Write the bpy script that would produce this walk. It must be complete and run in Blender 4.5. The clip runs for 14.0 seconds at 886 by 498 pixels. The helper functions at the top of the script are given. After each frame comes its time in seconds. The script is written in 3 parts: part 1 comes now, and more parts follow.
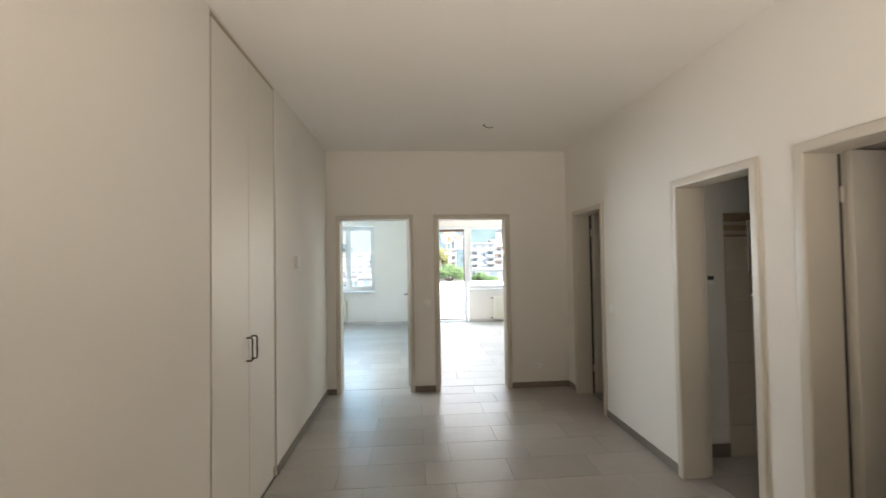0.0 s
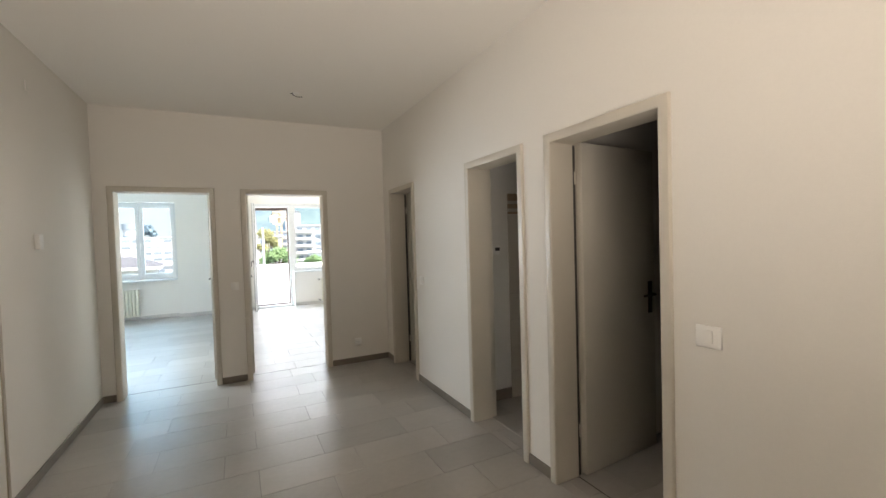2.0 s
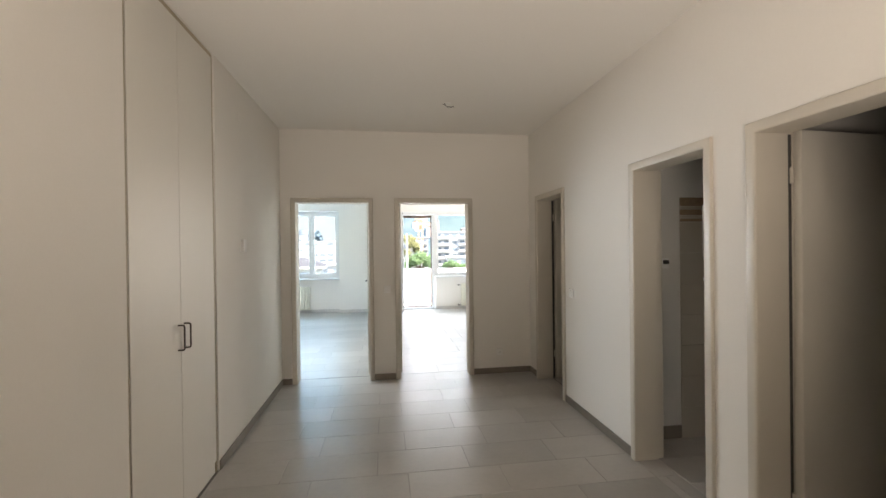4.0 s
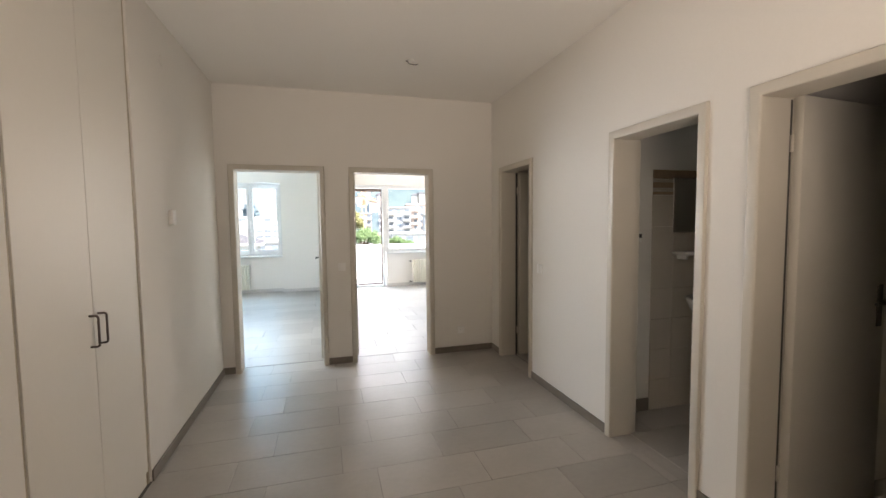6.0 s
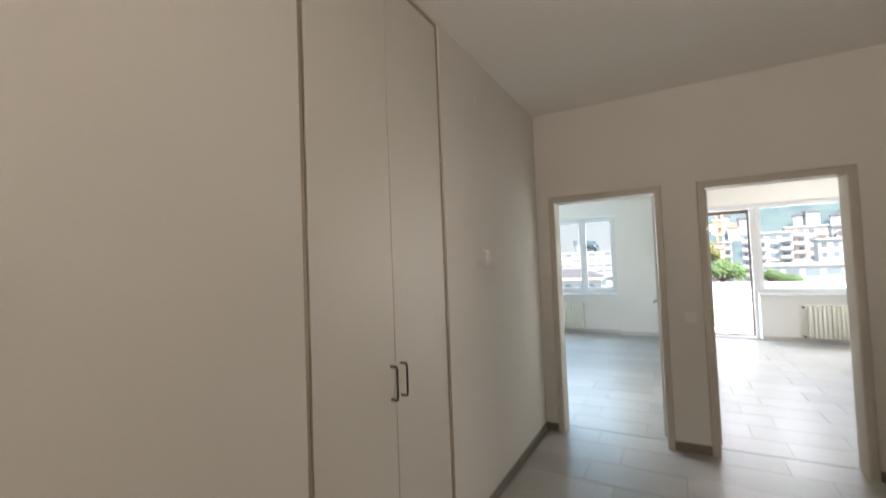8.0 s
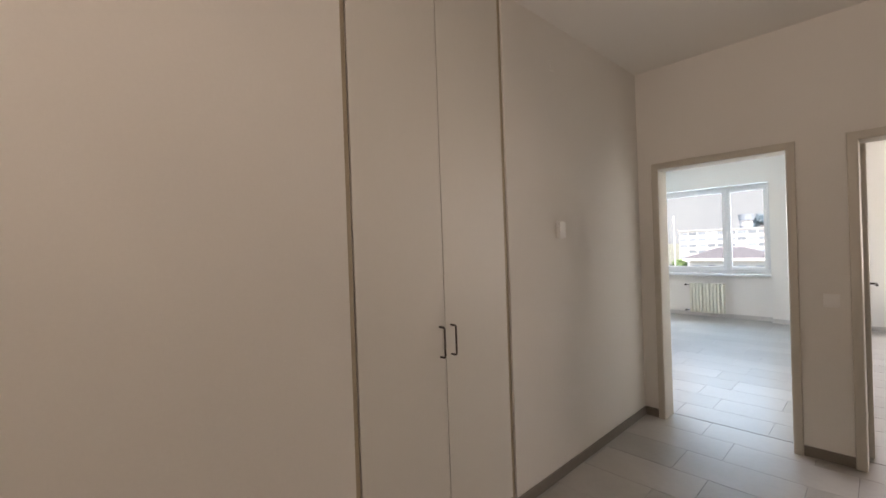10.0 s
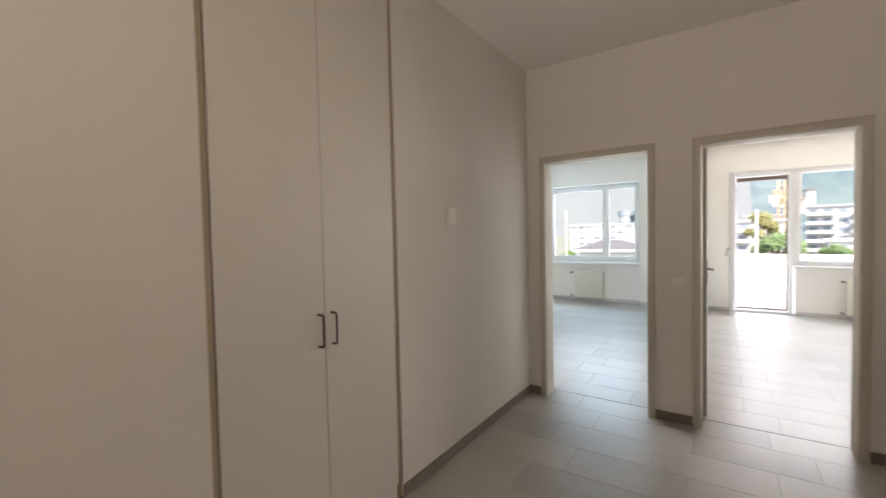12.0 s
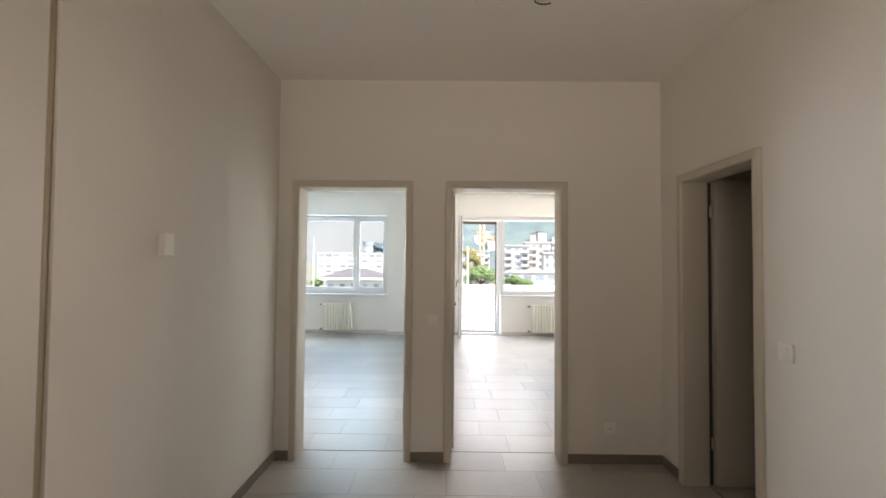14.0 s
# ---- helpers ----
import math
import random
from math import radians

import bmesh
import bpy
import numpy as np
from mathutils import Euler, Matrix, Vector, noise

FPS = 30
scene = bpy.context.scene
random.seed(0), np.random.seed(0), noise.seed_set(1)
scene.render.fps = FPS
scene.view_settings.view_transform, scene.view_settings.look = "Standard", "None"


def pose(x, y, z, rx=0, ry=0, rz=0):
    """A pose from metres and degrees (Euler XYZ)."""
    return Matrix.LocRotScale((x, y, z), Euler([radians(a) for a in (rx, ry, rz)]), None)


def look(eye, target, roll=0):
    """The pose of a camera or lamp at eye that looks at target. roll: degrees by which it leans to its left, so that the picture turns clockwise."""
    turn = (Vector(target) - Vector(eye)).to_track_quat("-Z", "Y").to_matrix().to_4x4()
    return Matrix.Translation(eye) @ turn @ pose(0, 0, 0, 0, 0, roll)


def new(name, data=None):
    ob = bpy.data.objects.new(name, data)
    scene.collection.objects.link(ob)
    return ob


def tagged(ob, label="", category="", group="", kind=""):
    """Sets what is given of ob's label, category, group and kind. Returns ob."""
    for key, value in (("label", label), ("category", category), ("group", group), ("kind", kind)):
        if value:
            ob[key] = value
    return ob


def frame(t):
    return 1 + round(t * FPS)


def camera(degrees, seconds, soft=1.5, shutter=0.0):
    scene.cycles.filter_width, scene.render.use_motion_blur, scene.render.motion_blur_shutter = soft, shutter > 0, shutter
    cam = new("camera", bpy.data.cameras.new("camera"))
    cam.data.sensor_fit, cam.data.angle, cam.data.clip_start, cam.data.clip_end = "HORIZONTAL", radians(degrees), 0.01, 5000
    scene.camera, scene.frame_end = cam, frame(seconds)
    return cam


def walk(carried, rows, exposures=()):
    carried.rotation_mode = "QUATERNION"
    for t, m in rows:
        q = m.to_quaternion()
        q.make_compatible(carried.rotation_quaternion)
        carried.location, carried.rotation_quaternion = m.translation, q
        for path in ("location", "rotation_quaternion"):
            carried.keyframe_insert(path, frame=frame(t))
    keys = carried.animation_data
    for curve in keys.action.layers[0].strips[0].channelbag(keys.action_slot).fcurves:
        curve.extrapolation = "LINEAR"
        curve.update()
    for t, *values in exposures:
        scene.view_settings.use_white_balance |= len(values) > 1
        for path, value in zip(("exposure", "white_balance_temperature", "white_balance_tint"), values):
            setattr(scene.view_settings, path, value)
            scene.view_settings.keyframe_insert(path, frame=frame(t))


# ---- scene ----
cam = camera(94.0, 14.0, soft=1.5, shutter=0.35)
PATH = [
    (0, (0.997, -4.866, 1.539), (1.144, -2.872, 1.589), -0.9),
    (0.5, (1.056, -4.881, 1.525), (1.435, -2.917, 1.532), -1.2),
    (1, (1.103, -4.905, 1.5), (1.737, -3.009, 1.485), -1.3),
    (1.5, (1.155, -4.932, 1.491), (1.999, -3.119, 1.435), -1.7),
    (2, (1.197, -4.932, 1.483), (2.088, -3.143, 1.427), -1.7),
    (2.5, (1.212, -4.889, 1.506), (1.939, -3.026, 1.496), -1.8),
    (3, (1.195, -4.85, 1.499), (1.678, -2.909, 1.52), -1.5),
    (3.5, (1.2, -4.811, 1.502), (1.513, -2.836, 1.508), -1.1),
    (4, (1.13, -4.754, 1.5), (1.411, -2.774, 1.491), -0.7),
    (4.2, (1.105, -4.7, 1.506), (1.41, -2.724, 1.484), -0.5),
    (6.3, (1.007, -4.378, 1.465), (1.554, -2.46, 1.319), -0.6),
    (6.5, (1.054, -4.317, 1.449), (1.305, -2.34, 1.283), -1.6),
    (7, (1.105, -4.061, 1.436), (0.676, -2.116, 1.254), -2.5),
    (7.5, (1.073, -3.903, 1.437), (0.28, -2.072, 1.304), -1.5),
    (8, (1.053, -3.71, 1.503), (0.088, -1.96, 1.58), -2.2),
    (8.2, (0.987, -3.616, 1.521), (-0.015, -1.895, 1.706), -2.2),
    (10.3, (1.469, -3.557, 1.421), (-0.045, -2.253, 1.342), -1.4),
    (10.5, (1.502, -3.555, 1.399), (-0.027, -2.274, 1.259), -1.2),
    (11, (1.558, -3.543, 1.352), (0.019, -2.279, 1.163), -1.5),
    (11.5, (1.512, -3.489, 1.385), (0.09, -2.088, 1.267), -1.6),
    (12, (1.443, -3.438, 1.417), (0.313, -1.79, 1.349), -1.2),
    (12.5, (1.342, -3.366, 1.433), (0.59, -1.513, 1.396), -0.1),
    (13, (1.331, -3.254, 1.431), (0.884, -1.305, 1.433), 0.5),
    (13.5, (1.296, -3.107, 1.456), (1.078, -1.119, 1.493), 0.5),
    (14, (1.254, -3.071, 1.471), (1.24, -1.072, 1.528), 0.5),
]
EXPOSURES = [(0, 2.19, 6870, 13), (4.2, 2.21, 6950, 15), (6.5, 2.24, 7100, 18), (7, 2.13, 6850, 15), (8.2, 1.94, 6950, 16), (10.3, 1.9, 7350, 24), (11.5, 1.9, 7350, 23), (12.5, 1.9, 7250, 18), (14, 1.91, 7300, 19)]
walk(cam, [(t, look(eye, target, roll)) for t, eye, target, roll in PATH], EXPOSURES)

# ---------------------------------------------------------------- world, sun, large lights
world = bpy.data.worlds.new("sky")
scene.world = world
world.use_nodes = True
wn = world.node_tree.nodes
sky = wn.new("ShaderNodeTexSky")
sky.sky_type = 'NISHITA'
sky.sun_disc = False
SUN_DIR = Vector((0.42, -0.46, 0.78)).normalized()
sky.sun_elevation = math.asin(SUN_DIR.z)
sky.sun_rotation = math.atan2(SUN_DIR.x, SUN_DIR.y)
world.node_tree.links.new(sky.outputs[0], wn["Background"].inputs[0])
wn["Background"].inputs[1].default_value = 0.15


def lamp(name, kind, m, energy, color, **more):
    data = bpy.data.lights.new(name, kind)
    data.energy, data.color = energy, color
    if kind == 'SUN':
        data.angle = more["angle"]
    if kind == 'AREA':
        data.shape, data.size, data.size_y = 'RECTANGLE', more["size"][0], more["size"][1]
        data.spread = more.get("spread", math.pi)
    ob = new(name, data)
    ob.matrix_world = m
    return ob


lamp("sun", 'SUN', look(SUN_DIR * 50, (0, 0, 0)), 3.5, (1.0, 0.95, 0.88), angle=radians(0.5))
# lamps above the heads of the two windows stand in for the sky's daylight
lamp("daylight_fill", 'AREA', look((-0.80, 7.6, 3.95), (-0.6, 3.0, 1.9)), 104, (0.37, 0.70, 1.0), size=(2.2, 2.2))
lamp("daylight_fill", 'AREA', look((2.20, 7.6, 3.95), (2.4, 3.0, 1.9)), 185, (0.82, 0.91, 1.0), size=(2.8, 2.2))
# added lamp in an assumed opening, unseen, at the hall's other end, aimed upwards
lamp("daylight_fill", 'AREA', look((1.00, -6.36, 1.08), (1.35, -4.95, 2.82)), 12.8, (1.0, 0.905, 0.81), size=(1.4, 2.05), spread=radians(104))
# added lamps in unseen side openings, aimed through the doorways into the hall
lamp("side_daylight_fill", 'AREA', look((-2.20, 2.60, 1.58), (0.60, 0.0, 1.85)), 20, (0.78, 0.90, 1.0), size=(2.1, 1.4), spread=radians(90))
lamp("side_daylight_fill", 'AREA', look((4.45, 3.85, 1.58), (1.70, 0.0, 1.75)), 5.2, (1.0, 0.94, 0.86), size=(2.0, 1.4), spread=radians(80))
# added lamps facing up outside the windows, for bounce off balcony and ground
lamp("bounce_fill", 'AREA', look((-0.80, 6.15, 0.25), (-0.9, 3.0, 2.85)), 48, (0.44, 0.74, 1.0), size=(1.6, 0.8))
lamp("bounce_fill", 'AREA', look((3.32, 6.15, 0.25), (3.0, 3.0, 2.85)), 85, (0.85, 0.92, 1.0), size=(1.4, 0.8))


# ---------------------------------------------------------------- materials
def material(name, color, rough=0.5, metal=0.0, grain=0.0, grain_scale=60.0, stain=0.0, stain_scale=1.5, bump=0.0,
             bump_scale=200.0, spec=0.5, per_object=0.0, stretch=(1, 1, 1), rough_var=0.0, emit=0.0):
    mat = bpy.data.materials.new(name)
    mat.use_nodes = True
    nt = mat.node_tree
    b = nt.nodes["Principled BSDF"]
    b.inputs["Roughness"].default_value = rough
    b.inputs["Metallic"].default_value = metal
    b.inputs["Specular IOR Level"].default_value = spec
    coord = nt.nodes.new("ShaderNodeNewGeometry")
    mapping = nt.nodes.new("ShaderNodeMapping")
    mapping.inputs["Scale"].default_value = stretch
    nt.links.new(coord.outputs["Position"], mapping.inputs["Vector"])

    def noise_node(scale, detail):
        n = nt.nodes.new("ShaderNodeTexNoise")
        n.inputs["Scale"].default_value = scale
        n.inputs["Detail"].default_value = detail
        nt.links.new(mapping.outputs[0], n.inputs["Vector"])
        return n

    def math_node(op, a, c):
        n = nt.nodes.new("ShaderNodeMath")
        n.operation = op
        for i, v in enumerate((a, c)):
            if isinstance(v, (int, float)):
                n.inputs[i].default_value = v
            else:
                nt.links.new(v, n.inputs[i])
        return n.outputs[0]

    value = None
    for amount, scale, detail in ((grain, grain_scale, 3.0), (stain, stain_scale, 4.0)):
        if amount:
            n = noise_node(scale, detail)
            v = math_node('MULTIPLY', math_node('SUBTRACT', n.outputs["Fac"], 0.5), 2 * amount)
            value = v if value is None else math_node('ADD', value, v)
    if per_object:
        info = nt.nodes.new("ShaderNodeObjectInfo")
        v = math_node('MULTIPLY', math_node('SUBTRACT', info.outputs["Random"], 0.5), 2 * per_object)
        value = v if value is None else math_node('ADD', value, v)
    if value is not None:
        hsv = nt.nodes.new("ShaderNodeHueSaturation")
        hsv.inputs["Color"].default_value = (*color, 1)
        nt.links.new(math_node('ADD', value, 1.0), hsv.inputs["Value"])
        nt.links.new(hsv.outputs[0], b.inputs["Base Color"])
    else:
        b.inputs["Base Color"].default_value = (*color, 1)
    if rough_var:
        n = noise_node(grain_scale * 0.35, 3.0)
        v = math_node('MULTIPLY', math_node('SUBTRACT', n.outputs["Fac"], 0.5), 2 * rough_var)
        nt.links.new(math_node('ADD', v, rough), b.inputs["Roughness"])
    if bump:
        n = noise_node(bump_scale, 4.0)
        bp = nt.nodes.new("ShaderNodeBump")
        bp.inputs["Strength"].default_value = bump
        bp.inputs["Distance"].default_value = 0.002
        nt.links.new(n.outputs["Fac"], bp.inputs["Height"])
        nt.links.new(bp.outputs[0], b.inputs["Normal"])
    if emit:
        b.inputs["Emission Color"].default_value = (*color, 1)
        b.inputs["Emission Strength"].default_value = emit
    return mat


PAINT = material("wall_paint", (0.81, 0.785, 0.735), 0.75, grain=0.02, grain_scale=90, stain=0.025, stain_scale=1.1, bump=0.25, bump_scale=260, spec=0.25)
CEIL = material("ceiling_paint", (0.865, 0.845, 0.80), 0.85, grain=0.015, grain_scale=70, stain=0.02, stain_scale=0.9, bump=0.2, bump_scale=220, spec=0.2)
# brown chosen to swallow bounced light, so the side rooms stay dim
DIMMING_PAINT = material("room_dimming_brown", (0.22, 0.195, 0.155), 0.85, grain=0.03, grain_scale=60, stain=0.05, bump=0.2)
ENAMEL = material("frame_enamel", (0.60, 0.56, 0.485), 0.35, grain=0.015, grain_scale=40, stain=0.02, stain_scale=2.0, bump=0.04, bump_scale=120, spec=0.45)
LEAF = material("door_enamel", (0.62, 0.59, 0.52), 0.42, grain=0.02, grain_scale=30, stain=0.03, stain_scale=1.3, bump=0.05, bump_scale=140, spec=0.4)
LAMINATE = material("wardrobe_laminate", (0.75, 0.725, 0.665), 0.48, grain=0.012, grain_scale=50, stain=0.02, stain_scale=1.2, bump=0.05, bump_scale=300, spec=0.5)
TILE = material("stone_tile", (0.395, 0.378, 0.352), 0.32, grain=0.07, grain_scale=24, stain=0.15, stain_scale=2.0, bump=0.15, bump_scale=48,
                spec=0.5, per_object=0.085, stretch=(1, 1.35, 1), rough_var=0.03)
GROUT = material("grout", (0.135, 0.13, 0.125), 0.9, grain=0.1, grain_scale=60, bump=0.3)
# lit copy of the skirting tile: the rooms' glare is put into its colour
GLARE_SKIRT = material("glare_paled_skirting_tile", (0.58, 0.56, 0.53), 0.45, grain=0.10, grain_scale=14, stain=0.08, bump=0.2, bump_scale=40)
SKIRT = material("skirting_tile", (0.205, 0.18, 0.15), 0.45, grain=0.12, grain_scale=14, stain=0.08, bump=0.2, bump_scale=40, per_object=0.06)
TRIM = material("wardrobe_trim", (0.46, 0.39, 0.28), 0.45, grain=0.04, grain_scale=40, stain=0.03)
# near-black carcass colour carries the shade of the wardrobe's gaps
GAP_SHADE = material("gap_shade", (0.05, 0.045, 0.04), 0.9, grain=0.1)
STEEL = material("brushed_steel", (0.12, 0.10, 0.085), 0.38, metal=1.0, grain=0.08, grain_scale=120, bump=0.08, bump_scale=300)
DARK_STEEL = material("dark_metal", (0.09, 0.08, 0.07), 0.4, metal=0.9, grain=0.1, grain_scale=90)
CHROME = material("chrome", (0.75, 0.75, 0.75), 0.12, metal=1.0, grain=0.02)
PLASTIC = material("white_plastic", (0.88, 0.87, 0.84), 0.35, grain=0.01, grain_scale=60, stain=0.02)
PVC = material("window_profile", (0.70, 0.705, 0.70), 0.3, grain=0.01, grain_scale=50, stain=0.02, bump=0.03)
BROWN = material("brown_shutter_rail", (0.12, 0.08, 0.06), 0.5, grain=0.08, grain_scale=60)
RAD = material("radiator_enamel", (0.80, 0.78, 0.66), 0.35, grain=0.015, grain_scale=50, stain=0.03, stain_scale=3)
SILL = material("sill_stone", (0.55, 0.53, 0.50), 0.4, grain=0.08, grain_scale=40, stain=0.05)
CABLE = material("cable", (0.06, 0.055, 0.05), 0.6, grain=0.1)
BATH_TILE = material("bathroom_tile", (0.56, 0.51, 0.43), 0.2, grain=0.02, grain_scale=20, stain=0.03, per_object=0.02)
BAND = material("patterned_band", (0.34, 0.25, 0.16), 0.3, grain=0.35, grain_scale=45, stain=0.1)
CERAMIC = material("ceramic", (0.82, 0.81, 0.78), 0.1, grain=0.01)
CONCRETE = material("balcony_render", (0.72, 0.70, 0.66), 0.85, grain=0.05, grain_scale=40, stain=0.06, bump=0.3)
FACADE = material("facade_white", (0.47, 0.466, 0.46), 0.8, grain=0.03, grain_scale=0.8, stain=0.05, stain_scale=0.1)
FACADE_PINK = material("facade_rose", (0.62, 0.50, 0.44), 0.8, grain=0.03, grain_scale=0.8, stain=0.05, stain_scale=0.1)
WINDOW_FAR = material("far_glazing", (0.19, 0.225, 0.255), 0.5, grain=0.1, grain_scale=0.6, per_object=0.3)
ROOF = material("roof_tiles", (0.10, 0.098, 0.105), 0.85, grain=0.12, grain_scale=1.5, stain=0.1, stain_scale=0.4)
GROUND = material("town_ground", (0.16, 0.17, 0.13), 0.95, grain=0.2, grain_scale=0.05, stain=0.25, stain_scale=0.012)
BARK = material("bark", (0.12, 0.085, 0.06), 0.95, grain=0.25, grain_scale=6, bump=0.5)
PINE = material("pine_needles", (0.13, 0.21, 0.085), 0.8, grain=0.3, grain_scale=2.5, stain=0.2, stain_scale=0.5)
BIRCH = material("light_foliage", (0.22, 0.22, 0.09), 0.8, grain=0.3, grain_scale=2.5, stain=0.2, stain_scale=0.5)
DARK_WOOD = material("far_trees", (0.13, 0.19, 0.23), 0.9, grain=0.3, grain_scale=0.8)
CRANE = material("crane_yellow", (0.48, 0.38, 0.24), 0.5, grain=0.06, grain_scale=1)


def glass_material():
    mat = bpy.data.materials.new("window_glass")
    mat.use_nodes = True
    nt = mat.node_tree
    nt.nodes.remove(nt.nodes["Principled BSDF"])
    clear = nt.nodes.new("ShaderNodeBsdfTransparent")
    clear.inputs[0].default_value = (0.96, 0.98, 0.97, 1)
    gloss = nt.nodes.new("ShaderNodeBsdfGlossy")
    gloss.inputs["Roughness"].default_value = 0.02
    fres = nt.nodes.new("ShaderNodeFresnel")
    fres.inputs[0].default_value = 1.22
    mix = nt.nodes.new("ShaderNodeMixShader")
    nt.links.new(fres.outputs[0], mix.inputs[0])
    nt.links.new(clear.outputs[0], mix.inputs[1])
    nt.links.new(gloss.outputs[0], mix.inputs[2])
    nt.links.new(mix.outputs[0], nt.nodes["Material Output"].inputs[0])
    return mat


GLASS = glass_material()
MIRROR = material("mirror_silver", (0.85, 0.86, 0.85), 0.02, metal=1.0)


# distance haze is painted as a bluish emission on the slopes
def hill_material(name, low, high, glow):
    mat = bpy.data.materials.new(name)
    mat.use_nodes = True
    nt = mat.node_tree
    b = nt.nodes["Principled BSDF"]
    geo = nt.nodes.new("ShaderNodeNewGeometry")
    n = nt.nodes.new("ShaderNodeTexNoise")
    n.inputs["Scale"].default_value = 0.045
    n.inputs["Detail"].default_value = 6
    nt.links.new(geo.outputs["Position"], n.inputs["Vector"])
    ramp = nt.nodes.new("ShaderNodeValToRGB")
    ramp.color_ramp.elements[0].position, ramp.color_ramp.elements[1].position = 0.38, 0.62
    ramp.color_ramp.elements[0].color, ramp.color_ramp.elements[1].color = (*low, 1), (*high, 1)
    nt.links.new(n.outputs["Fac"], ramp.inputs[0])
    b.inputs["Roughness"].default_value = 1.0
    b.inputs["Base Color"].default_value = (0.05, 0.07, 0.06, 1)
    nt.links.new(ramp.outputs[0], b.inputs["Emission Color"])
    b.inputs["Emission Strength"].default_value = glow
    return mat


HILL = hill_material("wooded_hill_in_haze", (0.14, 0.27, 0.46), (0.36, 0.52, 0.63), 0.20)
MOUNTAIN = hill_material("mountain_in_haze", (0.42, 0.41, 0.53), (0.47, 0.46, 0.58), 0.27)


# ---------------------------------------------------------------- mesh helpers
def box(bm, x0, x1, y0, y1, z0, z1, bevel=0.0, segments=2):
    vs = [bm.verts.new((x, y, z)) for x in (x0, x1) for y in (y0, y1) for z in (z0, z1)]
    fs = [bm.faces.new([vs[i] for i in q]) for q in ((0, 1, 3, 2), (4, 6, 7, 5), (0, 4, 5, 1), (2, 3, 7, 6), (0, 2, 6, 4), (1, 5, 7, 3))]
    if bevel:
        bmesh.ops.bevel(bm, geom=list({e for f in fs for e in f.edges}), offset=bevel, segments=segments, affect='EDGES', profile=0.5)
    return bm


def boxed(*args, **kw):
    return box(bmesh.new(), *args, **kw)


def tube(bm, pts, r, n=8):
    """A round bar along a line of points."""
    pts = [Vector(p) for p in pts]
    rings = []
    for i, p in enumerate(pts):
        d = (pts[min(i + 1, len(pts) - 1)] - pts[max(i - 1, 0)]).normalized()
        side = d.cross(Vector((0, 0, 1)))
        side = Vector((1, 0, 0)) if side.length < 0.05 else side.normalized()
        up = side.cross(d).normalized()
        rr = r[i] if isinstance(r, (list, tuple)) else r
        rings.append([bm.verts.new(p + rr * (math.cos(a) * side + math.sin(a) * up)) for a in (2 * math.pi * k / n for k in range(n))])
    for a, b in zip(rings, rings[1:]):
        for k in range(n):
            bm.faces.new((a[k], a[(k + 1) % n], b[(k + 1) % n], b[k]))
    bm.faces.new(rings[0][::-1])
    bm.faces.new(rings[-1])
    return bm


def mesh_of(name, bm, mat, smooth=False):
    bmesh.ops.recalc_face_normals(bm, faces=bm.faces)
    me = bpy.data.meshes.new(name)
    bm.to_mesh(me)
    bm.free()
    me.materials.append(mat)
    if smooth:
        for p in me.polygons:
            p.use_smooth = True
        me.set_sharp_from_angle(angle=radians(40))
    return me


def part(name, bm, mat, parent, label="", smooth=False):
    ob = new(name, mesh_of(name, bm, mat, smooth))
    ob.parent = parent
    if label:
        ob["label"] = label
    return ob


def thing(name, label, category, m=None, bm=None, mat=None, group="", kind="", smooth=False):
    ob = new(name, mesh_of(name, bm, mat, smooth) if bm else None)
    if m is not None:
        ob.matrix_world = m
    return tagged(ob, label, category, group, kind)


def panel(axis, lo, hi, d0, d1, z0, z1, holes=()):
    """A wall along x or y from lo to hi, between depths d0 and d1, with rectangular holes (a0, a1, z0, z1): only outer faces are made."""
    bm = bmesh.new()
    xs = sorted({lo, hi, *(h[0] for h in holes), *(h[1] for h in holes)})
    zs = sorted({z0, z1, *(h[2] for h in holes), *(h[3] for h in holes)})
    solid = lambda i, j: 0 <= i < len(xs) - 1 and 0 <= j < len(zs) - 1 and not any(
        h[0] <= (xs[i] + xs[i + 1]) / 2 <= h[1] and h[2] <= (zs[j] + zs[j + 1]) / 2 <= h[3] for h in holes)
    pool = {}

    def v(a, d, z):
        if (a, d, z) not in pool:
            pool[a, d, z] = bm.verts.new((a, d, z) if axis == "x" else (d, a, z))
        return pool[a, d, z]

    for i in range(len(xs) - 1):
        for j in range(len(zs) - 1):
            if not solid(i, j):
                continue
            a, b, c, e = xs[i], xs[i + 1], zs[j], zs[j + 1]
            for d in (d0, d1):
                bm.faces.new((v(a, d, c), v(b, d, c), v(b, d, e), v(a, d, e)))
            for ok, p, q in ((solid(i - 1, j), (a, c), (a, e)), (solid(i + 1, j), (b, c), (b, e)), (solid(i, j - 1), (a, c), (b, c)), (solid(i, j + 1), (a, e), (b, e))):
                if not ok:
                    bm.faces.new((v(p[0], d0, p[1]), v(q[0], d0, q[1]), v(q[0], d1, q[1]), v(p[0], d1, p[1])))
    return bm


def wall(name, label, *args, mat=PAINT):
    return thing(name, label, "wall", bm=panel(*args), mat=mat, kind="structure")


# ---------------------------------------------------------------- plan
W, H, BACK, T = 2.85, 2.825, -6.3, 0.20      # hall width, height, end behind, wall thickness
TOP = 2.012                                  # head of the door openings
FAR_DOORS = ((0.163, 0.953), (1.300, 2.102))             # openings in the far wall, along x
SIDE_DOORS = ((-0.930, -0.292), (-2.745, -2.113), (-3.746, -3.063))  # openings in the side wall, along y
